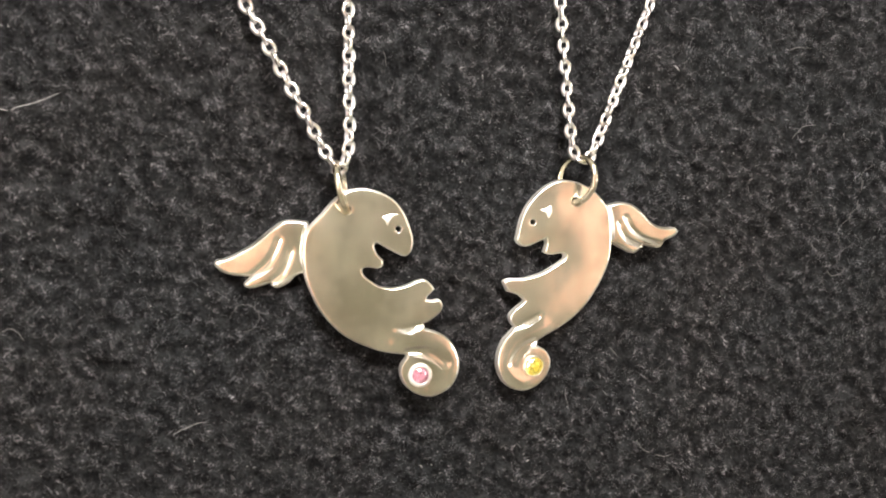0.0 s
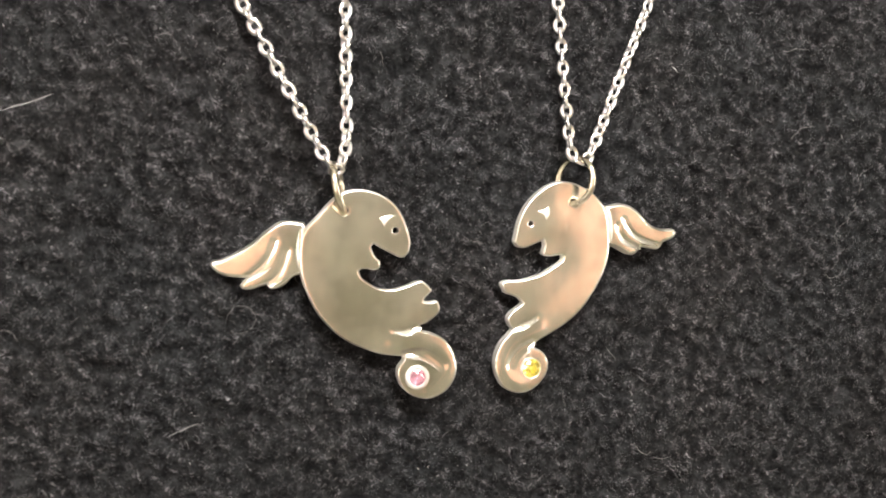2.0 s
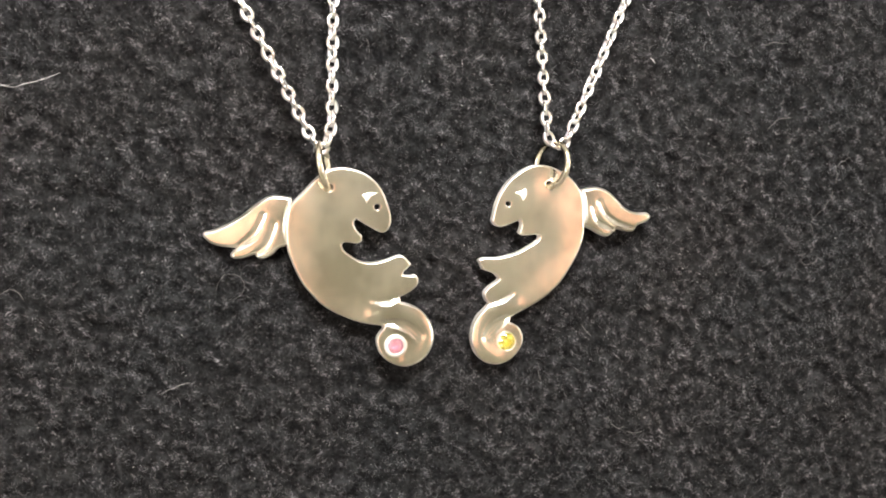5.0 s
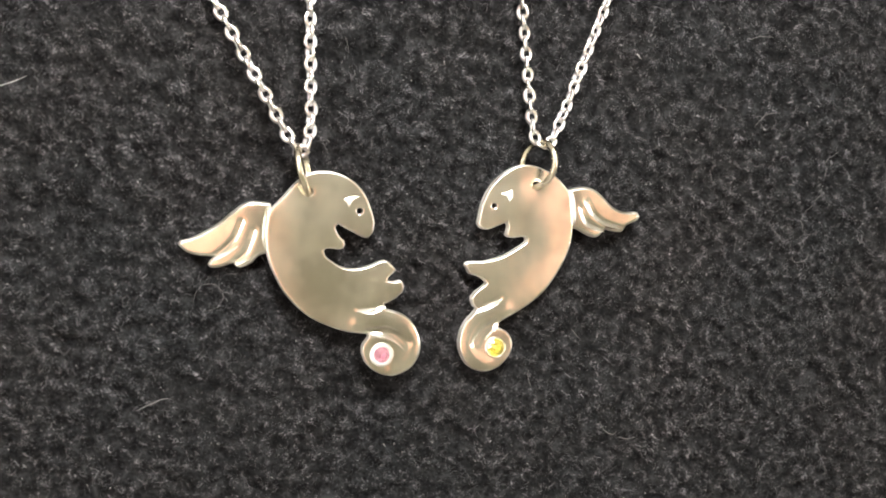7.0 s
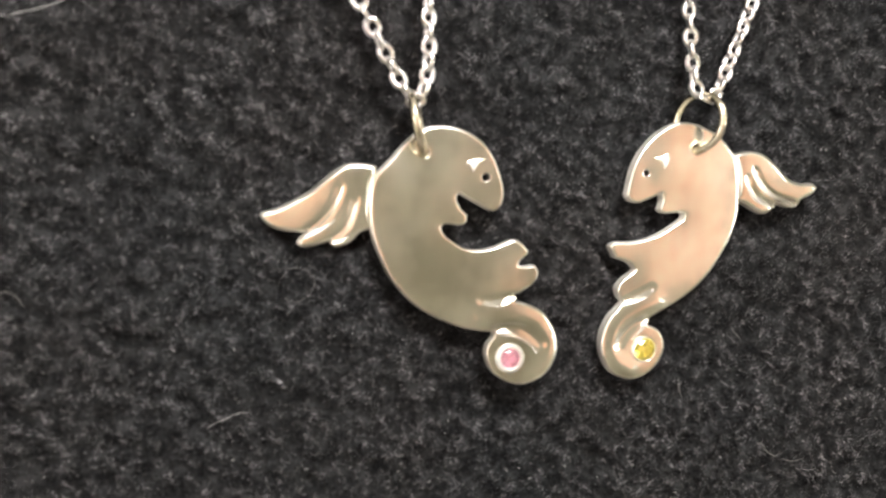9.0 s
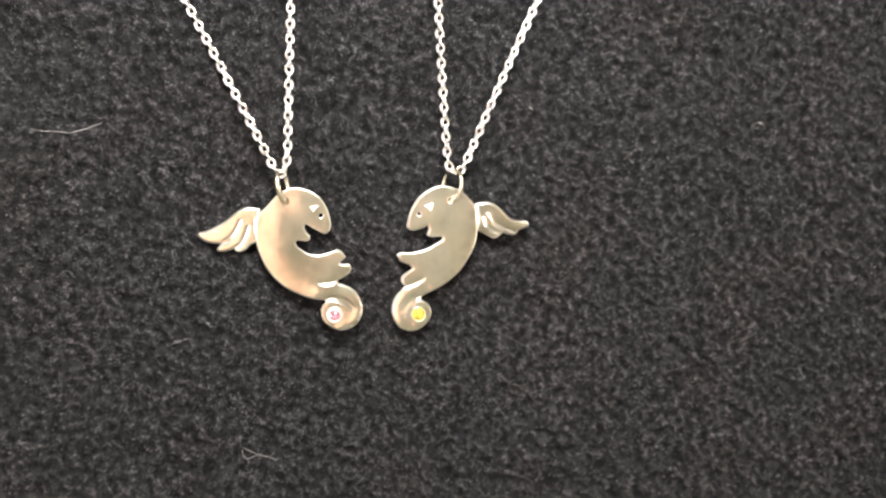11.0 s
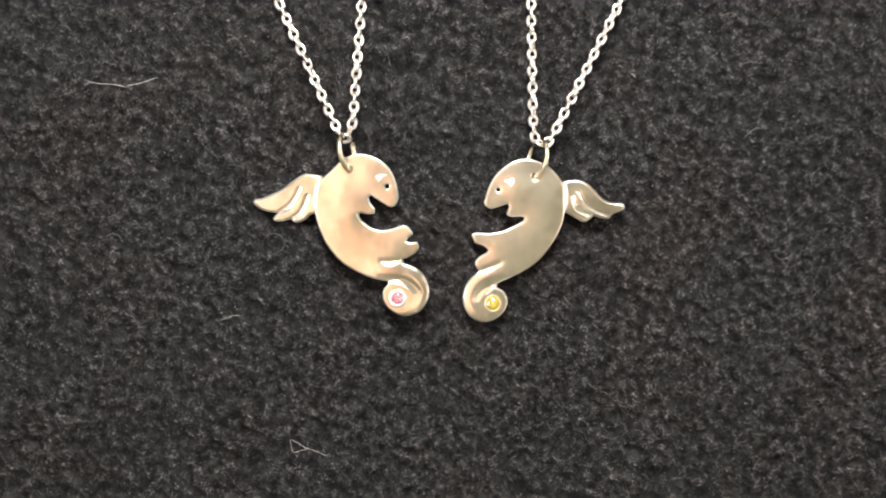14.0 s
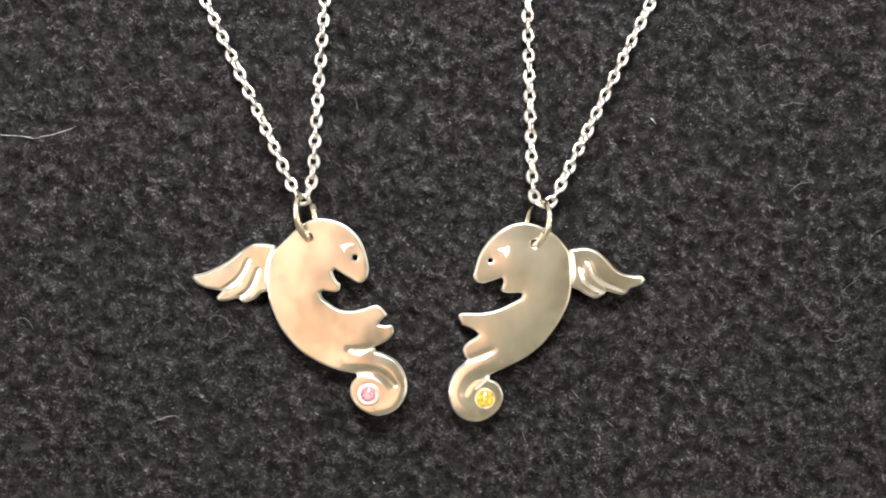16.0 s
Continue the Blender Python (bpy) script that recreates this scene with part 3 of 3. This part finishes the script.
def pendant_left():
    thing = new("pendant")
    pivot = Matrix.Translation((-0.017, 0, 0.001))
    thing.matrix_world = pivot @ pose(0, 0, 0, 0, -3.2, 0) @ pivot.inverted()  # leans on the pile, its wing side lowest
    tagged(thing, "silver winged sea creature pendant set with a pink stone", "pendant", group="pair of pendants")
    back = [(-17.4, 0.4), (-16.2, 1.6), (-14.8, 3.1), (-13.4, 4.0), (-12.1, 4.25), (-10.8, 4.1), (-9.5, 3.6), (-8.4, 2.8), (-7.5, 1.6), (-6.9, 0.1), (-6.6, -1.2), (-6.75, -2.2), (-7.2, -2.75)]
    mouth = [(-7.2, -2.75), (-7.7, -2.8), (-8.5, -2.4), (-9.6, -1.8), (-10.4, -1.3)]
    jaw = [(-10.4, -1.3), (-10.75, -1.7), (-10.4, -2.6), (-9.8, -3.2)]
    lip = [(-9.8, -3.2), (-9.9, -3.8), (-10.4, -4.0), (-11.2, -3.9), (-11.8, -3.9), (-12.05, -4.2)]
    belly = [(-12.05, -4.2), (-11.8, -4.8), (-11.1, -5.35), (-10.0, -6.0), (-8.6, -6.2), (-7.1, -5.9), (-6.1, -5.5), (-5.4, -5.4), (-4.8, -5.8), (-4.3, -6.4)]
    paw = [(-4.3, -6.4), (-4.7, -6.8), (-5.1, -7.2), (-5.2, -7.6)]
    foot = [(-5.2, -7.6), (-4.4, -7.7), (-3.75, -7.6), (-3.45, -8.1), (-3.5, -8.6), (-4.0, -9.2), (-5.0, -9.8), (-5.6, -10.0)]
    leg = [(-5.6, -10.0), (-5.4, -10.7)]
    tail = [(-5.4, -10.7), (-4.5, -10.9), (-3.2, -11.5), (-2.3, -12.5), (-1.75, -13.7), (-1.6, -14.9), (-1.9, -16.0), (-2.6, -17.0), (-3.6, -17.6), (-4.7, -17.9), (-5.8, -17.7), (-6.8, -17.2), (-7.6, -16.4), (-8.0, -15.3), (-7.9, -14.4), (-7.3, -13.6)]
    notch = [(-7.3, -13.6), (-7.4, -13.2)]
    under = [(-7.4, -13.2), (-8.9, -13.0), (-10.2, -12.7), (-11.5, -12.2), (-13.0, -11.5), (-14.3, -10.6), (-15.4, -9.5), (-16.4, -8.2), (-17.2, -6.6), (-17.8, -5.0), (-18.05, -3.5), (-18.05, -1.9), (-17.85, -0.6), (-17.4, 0.4)]
    loop = outline([back, mouth, jaw, lip, belly, paw, foot, leg, tail, notch, under])
    grooves = [([(-5.5, -10.15), (-7.0, -10.35), (-8.4, -10.45)], 0.30, 0.14), ([(-7.4, -13.1), (-6.2, -12.9), (-5.0, -12.95), (-3.9, -13.6), (-3.0, -14.4)], 0.40, 0.14),
               ([(-8.5, -11.9), (-6.5, -11.8), (-4.6, -11.95), (-3.2, -12.8), (-2.5, -14.2), (-2.5, -15.6), (-3.3, -16.7), (-4.7, -17.1)], 0.75, -0.13)]
    body = relief_plate("body", loop, [circle(-13.5, 2.1, 0.45), circle(-8.15, 0.0, 0.33, 16), circle(-5.93, -15.53, 1.15, 32)], 2.3, 1.35, 0.2, SILVER, 0.20, 4.5, grooves, grid=0.19)
    part("body", body, thing, "brushed silver plate with rounded edges")
    FOOTPRINTS.append(loop)
    wing_loop = outline([
        [(-17.5, 0.9), (-18.8, 1.1), (-20.0, 1.0), (-21.4, 0.1), (-22.7, -1.0), (-24.2, -1.9), (-25.7, -2.6), (-26.7, -2.8)],
        [(-26.7, -2.8), (-26.85, -3.2), (-26.2, -3.9), (-25.1, -4.3), (-23.3, -4.5)], [(-23.3, -4.5), (-23.95, -5.3), (-23.6, -5.65), (-22.7, -5.6), (-21.4, -5.2)],
        [(-21.4, -5.2), (-21.0, -5.65), (-20.4, -5.65), (-19.5, -5.2), (-18.8, -4.5), (-17.6, -4.2)], [(-17.6, -4.2), (-17.5, 0.9)]])
    FOOTPRINTS.append(wing_loop)
    wing = relief_plate("wing", wing_loop, [], 2.92, 2.1, 0.36, SILVER, 0.16, 1.5, tilt=(0.05, 0.0), grid=0.15, grooves=
                        [([(-20.5, -0.9), (-21.1, -2.3), (-22.0, -3.4), (-23.5, -4.6)], 0.26, 0.16), ([(-19.3, -1.9), (-19.7, -3.2), (-20.3, -4.3), (-21.4, -5.2)], 0.26, 0.16)])
    wing = part("wing", wing, thing, "silver wing with three engraved feathers")
    for line in ([(-20.45, -0.9), (-21.0, -2.3), (-21.9, -3.4), (-23.5, -4.7)], [(-19.25, -1.9), (-19.6, -3.2), (-20.2, -4.3), (-21.3, -5.3)]):
        facet("feather_facet", wing, line, 0.72, 1.72, 2.02, 1)
    part("wing_joint", tube("wing_joint", smooth_line([(-17.75, 0.75, 2.0), (-18.1, -1.0, 2.0), (-18.2, -2.6, 2.0), (-17.95, -4.3, 2.0)], 0.25), 0.30, SILVER, taper=True), thing, "polished solder seam")
    facet("leg_facet", thing, [(-8.2, -10.45), (-7.0, -10.45), (-5.5, -10.15)], 0.60, 2.22, 2.46, -1)
    facet("tail_facet", thing, [(-7.3, -13.15), (-6.2, -12.95), (-5.2, -13.05), (-4.2, -13.6), (-3.5, -14.4), (-3.1, -15.3)], 0.72, 2.20, 2.44, -1)
    part("brow_mark", brow([[(-10.05, 1.35), (-9.1, 1.6), (-8.1, 1.55)], [(-8.1, 1.55), (-8.8, 1.15), (-9.35, 0.4)], [(-9.35, 0.4), (-9.6, 0.9), (-10.05, 1.35)]], 2.50), thing, "bright polished brow")
    part("bezel", lathe("bezel", bezel(1.30, 0.88), BRIGHT_CUT, -5.93, -15.53, 2.45), thing, "bright cut setting")
    part("gemstone", gem_mesh("gemstone", 0.88, -5.93, -15.53, 2.45, PINK, 0.2), thing, "pink faceted round stone")
    part("jump_ring", jump_ring(-13.5, 2.0, 2.0, -11.5, -16.0, 2.45, 0.42), thing, "dull silver wire ring with a brown-gold reflection in its colour")


def pendant_right():
    thing = new("pendant")
    pivot = Matrix.Translation((0.016, 0, 0.0015))
    thing.matrix_world = pivot @ pose(0, 0, 0, 0, -1.7, 0) @ pivot.inverted()
    tagged(thing, "silver winged sea creature pendant set with a yellow stone", "pendant", group="pair of pendants")
    back = [(16.4, 1.1), (16.1, 1.9), (15.4, 2.75), (14.5, 3.6), (13.4, 4.2), (12.2, 4.65), (10.8, 4.8), (9.4, 4.4), (7.9, 3.4), (6.75, 2.1), (6.0, 0.6), (5.6, -1.0), (5.5, -1.7), (5.9, -2.2)]
    mouth = [(5.9, -2.2), (6.6, -2.3), (7.8, -1.9), (8.8, -1.5)]
    jaw = [(8.8, -1.5), (9.0, -2.1), (8.75, -3.05)]
    lip = [(8.75, -3.05), (9.3, -3.3), (10.7, -3.2)]
    throat = [(10.7, -3.2), (11.2, -3.4), (11.1, -3.9)]
    belly = [(11.1, -3.9), (10.0, -4.6), (8.4, -5.4), (6.3, -5.9), (4.6, -5.9), (4.0, -6.2), (4.2, -6.7), (4.4, -7.2)]
    paw = [(4.4, -7.2), (5.8, -7.7), (6.4, -8.3)]
    foot = [(6.4, -8.3), (6.2, -8.6), (5.2, -9.3), (4.7, -10.0), (4.9, -10.8), (5.3, -11.2)]
    tail = [(5.3, -11.2), (4.7, -11.9), (4.0, -12.6), (3.4, -13.8), (3.2, -15.1), (3.5, -16.4), (4.2, -17.5), (5.2, -18.1), (6.3, -18.3), (7.5, -18.0), (8.6, -17.2), (9.3, -16.1), (9.4, -15.1), (9.0, -14.2), (8.4, -13.7), (7.8, -13.5)]
    notch = [(7.8, -13.5), (7.6, -13.0)]
    under = [(7.6, -13.0), (8.4, -12.5), (10.2, -11.6), (12.0, -10.5), (13.6, -9.1), (14.8, -7.5), (15.8, -5.8), (16.4, -4.3), (16.65, -3.1), (16.7, -1.8), (16.55, -0.0), (16.4, 1.1)]
    loop = outline([back, mouth, jaw, lip, throat, belly, paw, foot, tail, notch, under])[::-1]
    grooves = [([(8.0, -10.0), (6.4, -10.7), (5.4, -11.2)], 0.30, 0.14), ([(7.5, -12.9), (6.3, -13.4), (5.3, -14.4), (4.9, -15.2)], 0.40, 0.14),
               ([(8.6, -11.4), (6.6, -12.1), (5.2, -12.8), (4.4, -13.9), (4.2, -15.2), (4.7, -16.5), (6.0, -17.4)], 0.70, -0.13)]
    body = relief_plate("body", loop, [circle(12.3, 2.5, 0.45), circle(7.3, 0.3, 0.29, 16), circle(7.38, -15.62, 1.05, 32)], 2.3, 1.35, 0.2, SILVER, 0.25, 4.5, grooves, grid=0.19)
    part("body", body, thing, "brushed silver plate with rounded edges")
    FOOTPRINTS.append(loop)
    wing_loop = outline([
        [(16.4, 1.9), (17.1, 2.1), (18.3, 2.25), (19.6, 1.85), (20.8, 0.9), (21.7, 0.0), (22.7, -0.55), (23.9, -0.75), (24.8, -0.75), (25.2, -1.2)],
        [(25.2, -1.2), (24.7, -1.7), (23.5, -2.2)], [(23.5, -2.2), (23.1, -2.8), (22.4, -2.95), (20.9, -2.6)],
        [(20.9, -2.6), (20.2, -3.25), (19.5, -3.5), (18.6, -3.15), (17.6, -2.6), (16.3, -2.2)], [(16.3, -2.2), (16.4, 1.9)]])[::-1]
    FOOTPRINTS.append(wing_loop)
    wing = relief_plate("wing", wing_loop, [], 2.1, 1.15, 0.36, SILVER, 0.12, 1.5, grid=0.15, grooves=
                        [([(18.5, 0.6), (19.4, -0.9), (20.9, -1.9), (23.0, -2.6)], 0.24, 0.18), ([(17.75, -0.1), (18.2, -1.3), (19.0, -2.0), (20.7, -2.8)], 0.24, 0.18)])
    wing = part("wing", wing, thing, "silver wing with three engraved feathers")
    for line in ([(18.7, 0.6), (19.5, -0.75), (20.9, -1.75), (22.9, -2.5)], [(17.95, -0.2), (18.35, -1.35), (19.15, -2.05), (20.7, -2.75)]):
        facet("feather_facet", wing, line, 0.52, 2.02, 2.24, -1)
    part("wing_joint", tube("wing_joint", smooth_line([(16.6, 1.8, 2.0), (16.8, 0.2, 2.0), (16.95, -2.1, 2.0)], 0.25), 0.38, RIDGE, taper=True), thing, "polished solder seam")
    facet("leg_facet", thing, [(8.2, -10.0), (6.6, -10.7), (5.1, -11.4)], 0.55, 2.22, 2.44, 1)
    facet("tail_facet", thing, [(7.75, -12.85), (6.9, -13.3), (6.2, -13.95), (5.75, -14.75)], 0.62, 2.20, 2.42, 1)
    part("brow_mark", brow([[(7.85, 1.85), (8.4, 1.78), (8.85, 1.9)], [(8.85, 1.9), (9.1, 2.05), (9.35, 2.25)], [(9.35, 2.25), (9.45, 1.4), (9.0, 0.65)], [(9.0, 0.65), (8.75, 1.2), (8.45, 1.4)], [(8.45, 1.4), (8.1, 1.55), (7.85, 1.85)]], 2.50), thing, "bright polished brow")
    part("bezel", lathe("bezel", bezel(1.17, 1.04), RIDGE, 7.38, -15.62, 2.45), thing, "bright cut setting")
    part("gemstone", gem_mesh("gemstone", 1.04, 7.38, -15.62, 2.45, YELLOW, 0.5), thing, "yellow faceted round stone")
    part("jump_ring", jump_ring(12.3, 2.4, 2.0, 6, 26, 2.5, 0.38), thing, "dull silver wire ring with a brown-gold reflection in its colour")


# ---- the chains ----
PITCH = 1.165


def link_mesh():
    """One oval wire link, lying along x, a little fuller at its ends where it was soldered."""
    line = [(0.725 * math.cos(t), 0.515 * math.sin(t), 0) for t in np.arange(22) * 2 * math.pi / 22]
    return tube("link", line, 0.23, WIRE, True, 8)


def build_chain(turns, label, seed):
    chain = new("necklace_chain")
    tagged(chain, label, "chain", group="necklace chains")
    rng = random.Random(seed)
    line = smooth_line(turns, 0.05)
    run = np.concatenate([[0], np.cumsum([np.linalg.norm(b - a) for a, b in zip(line, line[1:])])])
    line = np.array(line)
    mesh = link_mesh()
    count = int(run[-1] / PITCH)
    for k in range(count):
        s = (k + 0.5) * PITCH
        at = lambda q: Vector([float(np.interp(q, run, line[:, i])) for i in range(3)])
        p, ahead = at(s), (at(s + 0.45) - at(s - 0.45)).normalized()
        side = Vector((0, 0, 1)).cross(ahead).normalized()
        turn = Matrix((ahead, side, ahead.cross(side))).transposed().to_4x4()
        roll = (10 if k % 2 else 102) + rng.uniform(-15, 15)
        link = part("link", mesh, chain)
        link.matrix_local = Matrix.Translation(p * MM) @ turn @ pose(0, 0, 0, roll, rng.uniform(-5, 5), rng.uniform(-4, 4))
    return chain


def build_chains():
    build_chain([(-60, 118, 0.9), (-56.5, 84, 0.9), (-43.9, 60, 0.9), (-32.78, 40, 0.9), (-28.44, 32, 1.0), (-24.16, 24, 1.4), (-19.4, 15, 2.0), (-16.4, 9.2, 2.4), (-15.3, 7.2, 2.6), (-14.5, 6.3, 2.6), (-13.8, 7.2, 2.8),
                 (-13.4, 9.5, 2.9), (-13.3, 15, 2.5), (-13.1, 24, 1.9), (-12.94, 32, 1.4), (-12.79, 40, 1.1), (-12.42, 60, 0.9), (-13.4, 84, 0.9), (-22, 118, 0.9), (-40, 138, 0.9), (-56, 130, 0.9)],
                "thin silver cable chain of oval links on black fleece", 3)
    build_chain([(7.6, 84, 0.9), (8.65, 60, 0.9), (9.75, 40, 0.9), (10.23, 32, 1.0), (10.73, 24, 1.2), (11.33, 15, 1.7), (11.75, 9.4, 2.1), (12.1, 7.7, 2.3), (12.9, 7.0, 2.3), (13.8, 7.3, 2.3), (14.6, 8.6, 2.2),
                 (17.5, 15, 1.8), (21.46, 24, 1.4), (25.07, 32, 1.1), (28.78, 40, 0.9), (38.49, 60, 0.9), (48.4, 84, 0.9), (52, 116, 0.9), (34, 134, 0.9), (14, 122, 0.9), (8.0, 88, 0.9)],
                "thin silver cable chain of oval links on black fleece", 4)


# ---- lint on the cloth ----
def build_lint():
    def hair(name, label, line, radius, mat, lift=0.45):
        pts = [(x, y, max(0.25, float(pile_height(np.array([x]), np.array([y]))[0]) + lift)) for x, y in smooth_line(line, 0.5)]
        tagged(new(name, tube(name, pts, radius, mat, sides=5, taper=True)), label, "lint", group="lint on the fleece")

    # The third, thicker piece is a bright glint on the thread, built as shape.
    for line, thick in (([(-51, 12.6), (-49.6, 12.3), (-48.0, 12.3), (-46.4, 12.2), (-45.5, 11.95)], 0.028), ([(-45.5, 11.95), (-44.7, 12.35), (-43.4, 12.7), (-42.3, 13.1), (-41.0, 13.7)], 0.034), ([(-47.6, 12.3), (-46.6, 12.2), (-45.7, 12.0)], 0.05)):
        hair("lint_thread", "white loose thread lying on the black fleece, its glint a thicker piece", line, thick, LINT, 0.1)
    hair("lint_thread", "short white thread lying on the black fleece", [(-31.5, -20.4), (-30.0, -19.7), (-29.3, -19.4), (-28.6, -19.3), (-27.9, -19.4)], 0.034, LINT_DUST, 0.3)
    for line in ([(53.8, 6.3), (52.6, 5.5), (51.7, 4.2), (51.8, 2.6)], [(51.9, 2.2), (51.2, 1.0), (50.2, -0.3), (49.0, -1.5)], [(49.1, -1.5), (48.4, -2.7), (48.6, -3.7)]):
        hair("lint_hair", "long fine pale hair lying across the fleece", line, 0.026, LINT_DIM, 0.35)
    for line in ([(41.7, 9.2), (42.5, 10.3), (43.6, 10.9), (45.0, 11.0)],
                 [(40.4, 19.6), (42.0, 20.2), (43.9, 20.1)], [(21.2, -25.6), (21.9, -26.7), (22.9, -27.3), (23.6, -26.9)], [(23.4, -27.5), (24.7, -27.9), (25.8, -27.6)],
                 [(17.4, -14.2), (18.0, -14.9), (18.8, -15.7)],
                 [(47.1, -6.8), (48.1, -7.5), (49.1, -7.2), (49.8, -6.3)], [(44.2, -3.2), (44.7, -3.8), (45.3, -4.1)], [(42.5, -1.8), (43.1, -1.2)], [(46.6, 2.3), (47.9, 2.1)],
                 [(64.3, -18.9), (65.5, -18.6), (66.0, -17.2)], [(-47.4, -9.2), (-46.3, -8.6), (-45.4, -9.1), (-45.0, -9.9)], [(-9.2, 18.5), (-8.9, 17.8), (-8.7, 16.8)], [(12.1, -18.7), (12.1, -19.7), (12.5, -20.9)],
                 [(45.5, -17.9), (46.2, -18.5)], [(37.2, 26.3), (38.9, 26.8), (40.6, 25.5)]):
        hair("lint_hair", "fine pale hair caught on the black fleece", line, 0.035, LINT_DIM)
    hair("lint_hair", "faint curled ring of hair on the black fleece", [(-25.5, -9.2), (-25.1, -8.0), (-24.1, -7.4), (-22.9, -7.8), (-22.4, -8.9), (-23.0, -9.9), (-24.1, -10.3), (-25.0, -10.0)], 0.022, LINT_DIM, 0.2)
    for line in ([(-20.3, -36.5), (-18.3, -37.4), (-14.6, -38.8)], [(-20.3, -36.6), (-19.7, -38.2), (-17.5, -37.5)]):
        hair("lint_hair", "pale straight hair crossing another on the fleece", line, 0.045, LINT_DUST, 0.8)
    hair("lint_speck", "small white fleck of lint on the black fleece", [(25.2, 17.7), (25.5, 17.4), (25.9, 17.0)], 0.06, LINT)
    # Pale specks: dust, and tiny glints of the fibres made as specks too.
    rng = np.random.RandomState(21)
    verts, faces = [], []
    for k in range(750):
        x, y, r, a = rng.uniform(-75, 90), rng.uniform(-50, 55), rng.uniform(0.025, 0.065), rng.uniform(0, 3.1)
        if pressed(np.array([x]), np.array([y]))[0]:
            continue
        z, long = float(pile_height(np.array([x]), np.array([y]))[0]) + 0.12, rng.uniform(1.0, 3.0)
        o = len(verts)
        for u, v, w in ((long, 0, 0), (0, 1, 0), (-long, 0, 0), (0, -1, 0), (0, 0, 0.8), (0, 0, -0.8)):
            verts.append(((x + r * (u * math.cos(a) - v * math.sin(a))) * MM, (y + r * (u * math.sin(a) + v * math.cos(a))) * MM, (z + r * w) * MM))
        faces += [(o + i, o + (i + 1) % 4, o + 4) for i in range(4)] + [(o + (i + 1) % 4, o + i, o + 5) for i in range(4)]
    tagged(new("dust_and_glints", mesh_of("dust_and_glints", verts, faces, LINT_DUST)), "tiny pale specks scattered over the fleece, dust and fibre glints alike", "dust", kind="stuff")
    hair("lint_speck", "small white fleck of lint on the black fleece", [(64.8, 16.0), (65.4, 15.9), (66.0, 15.7)], 0.10, LINT)


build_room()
pendant_left()
pendant_right()
build_fleece()
build_pile(520000, 11, -84, 98, -58, 62)
build_pile(66000, 12, -112, 121, -76, 95)
build_chains()
build_lint()
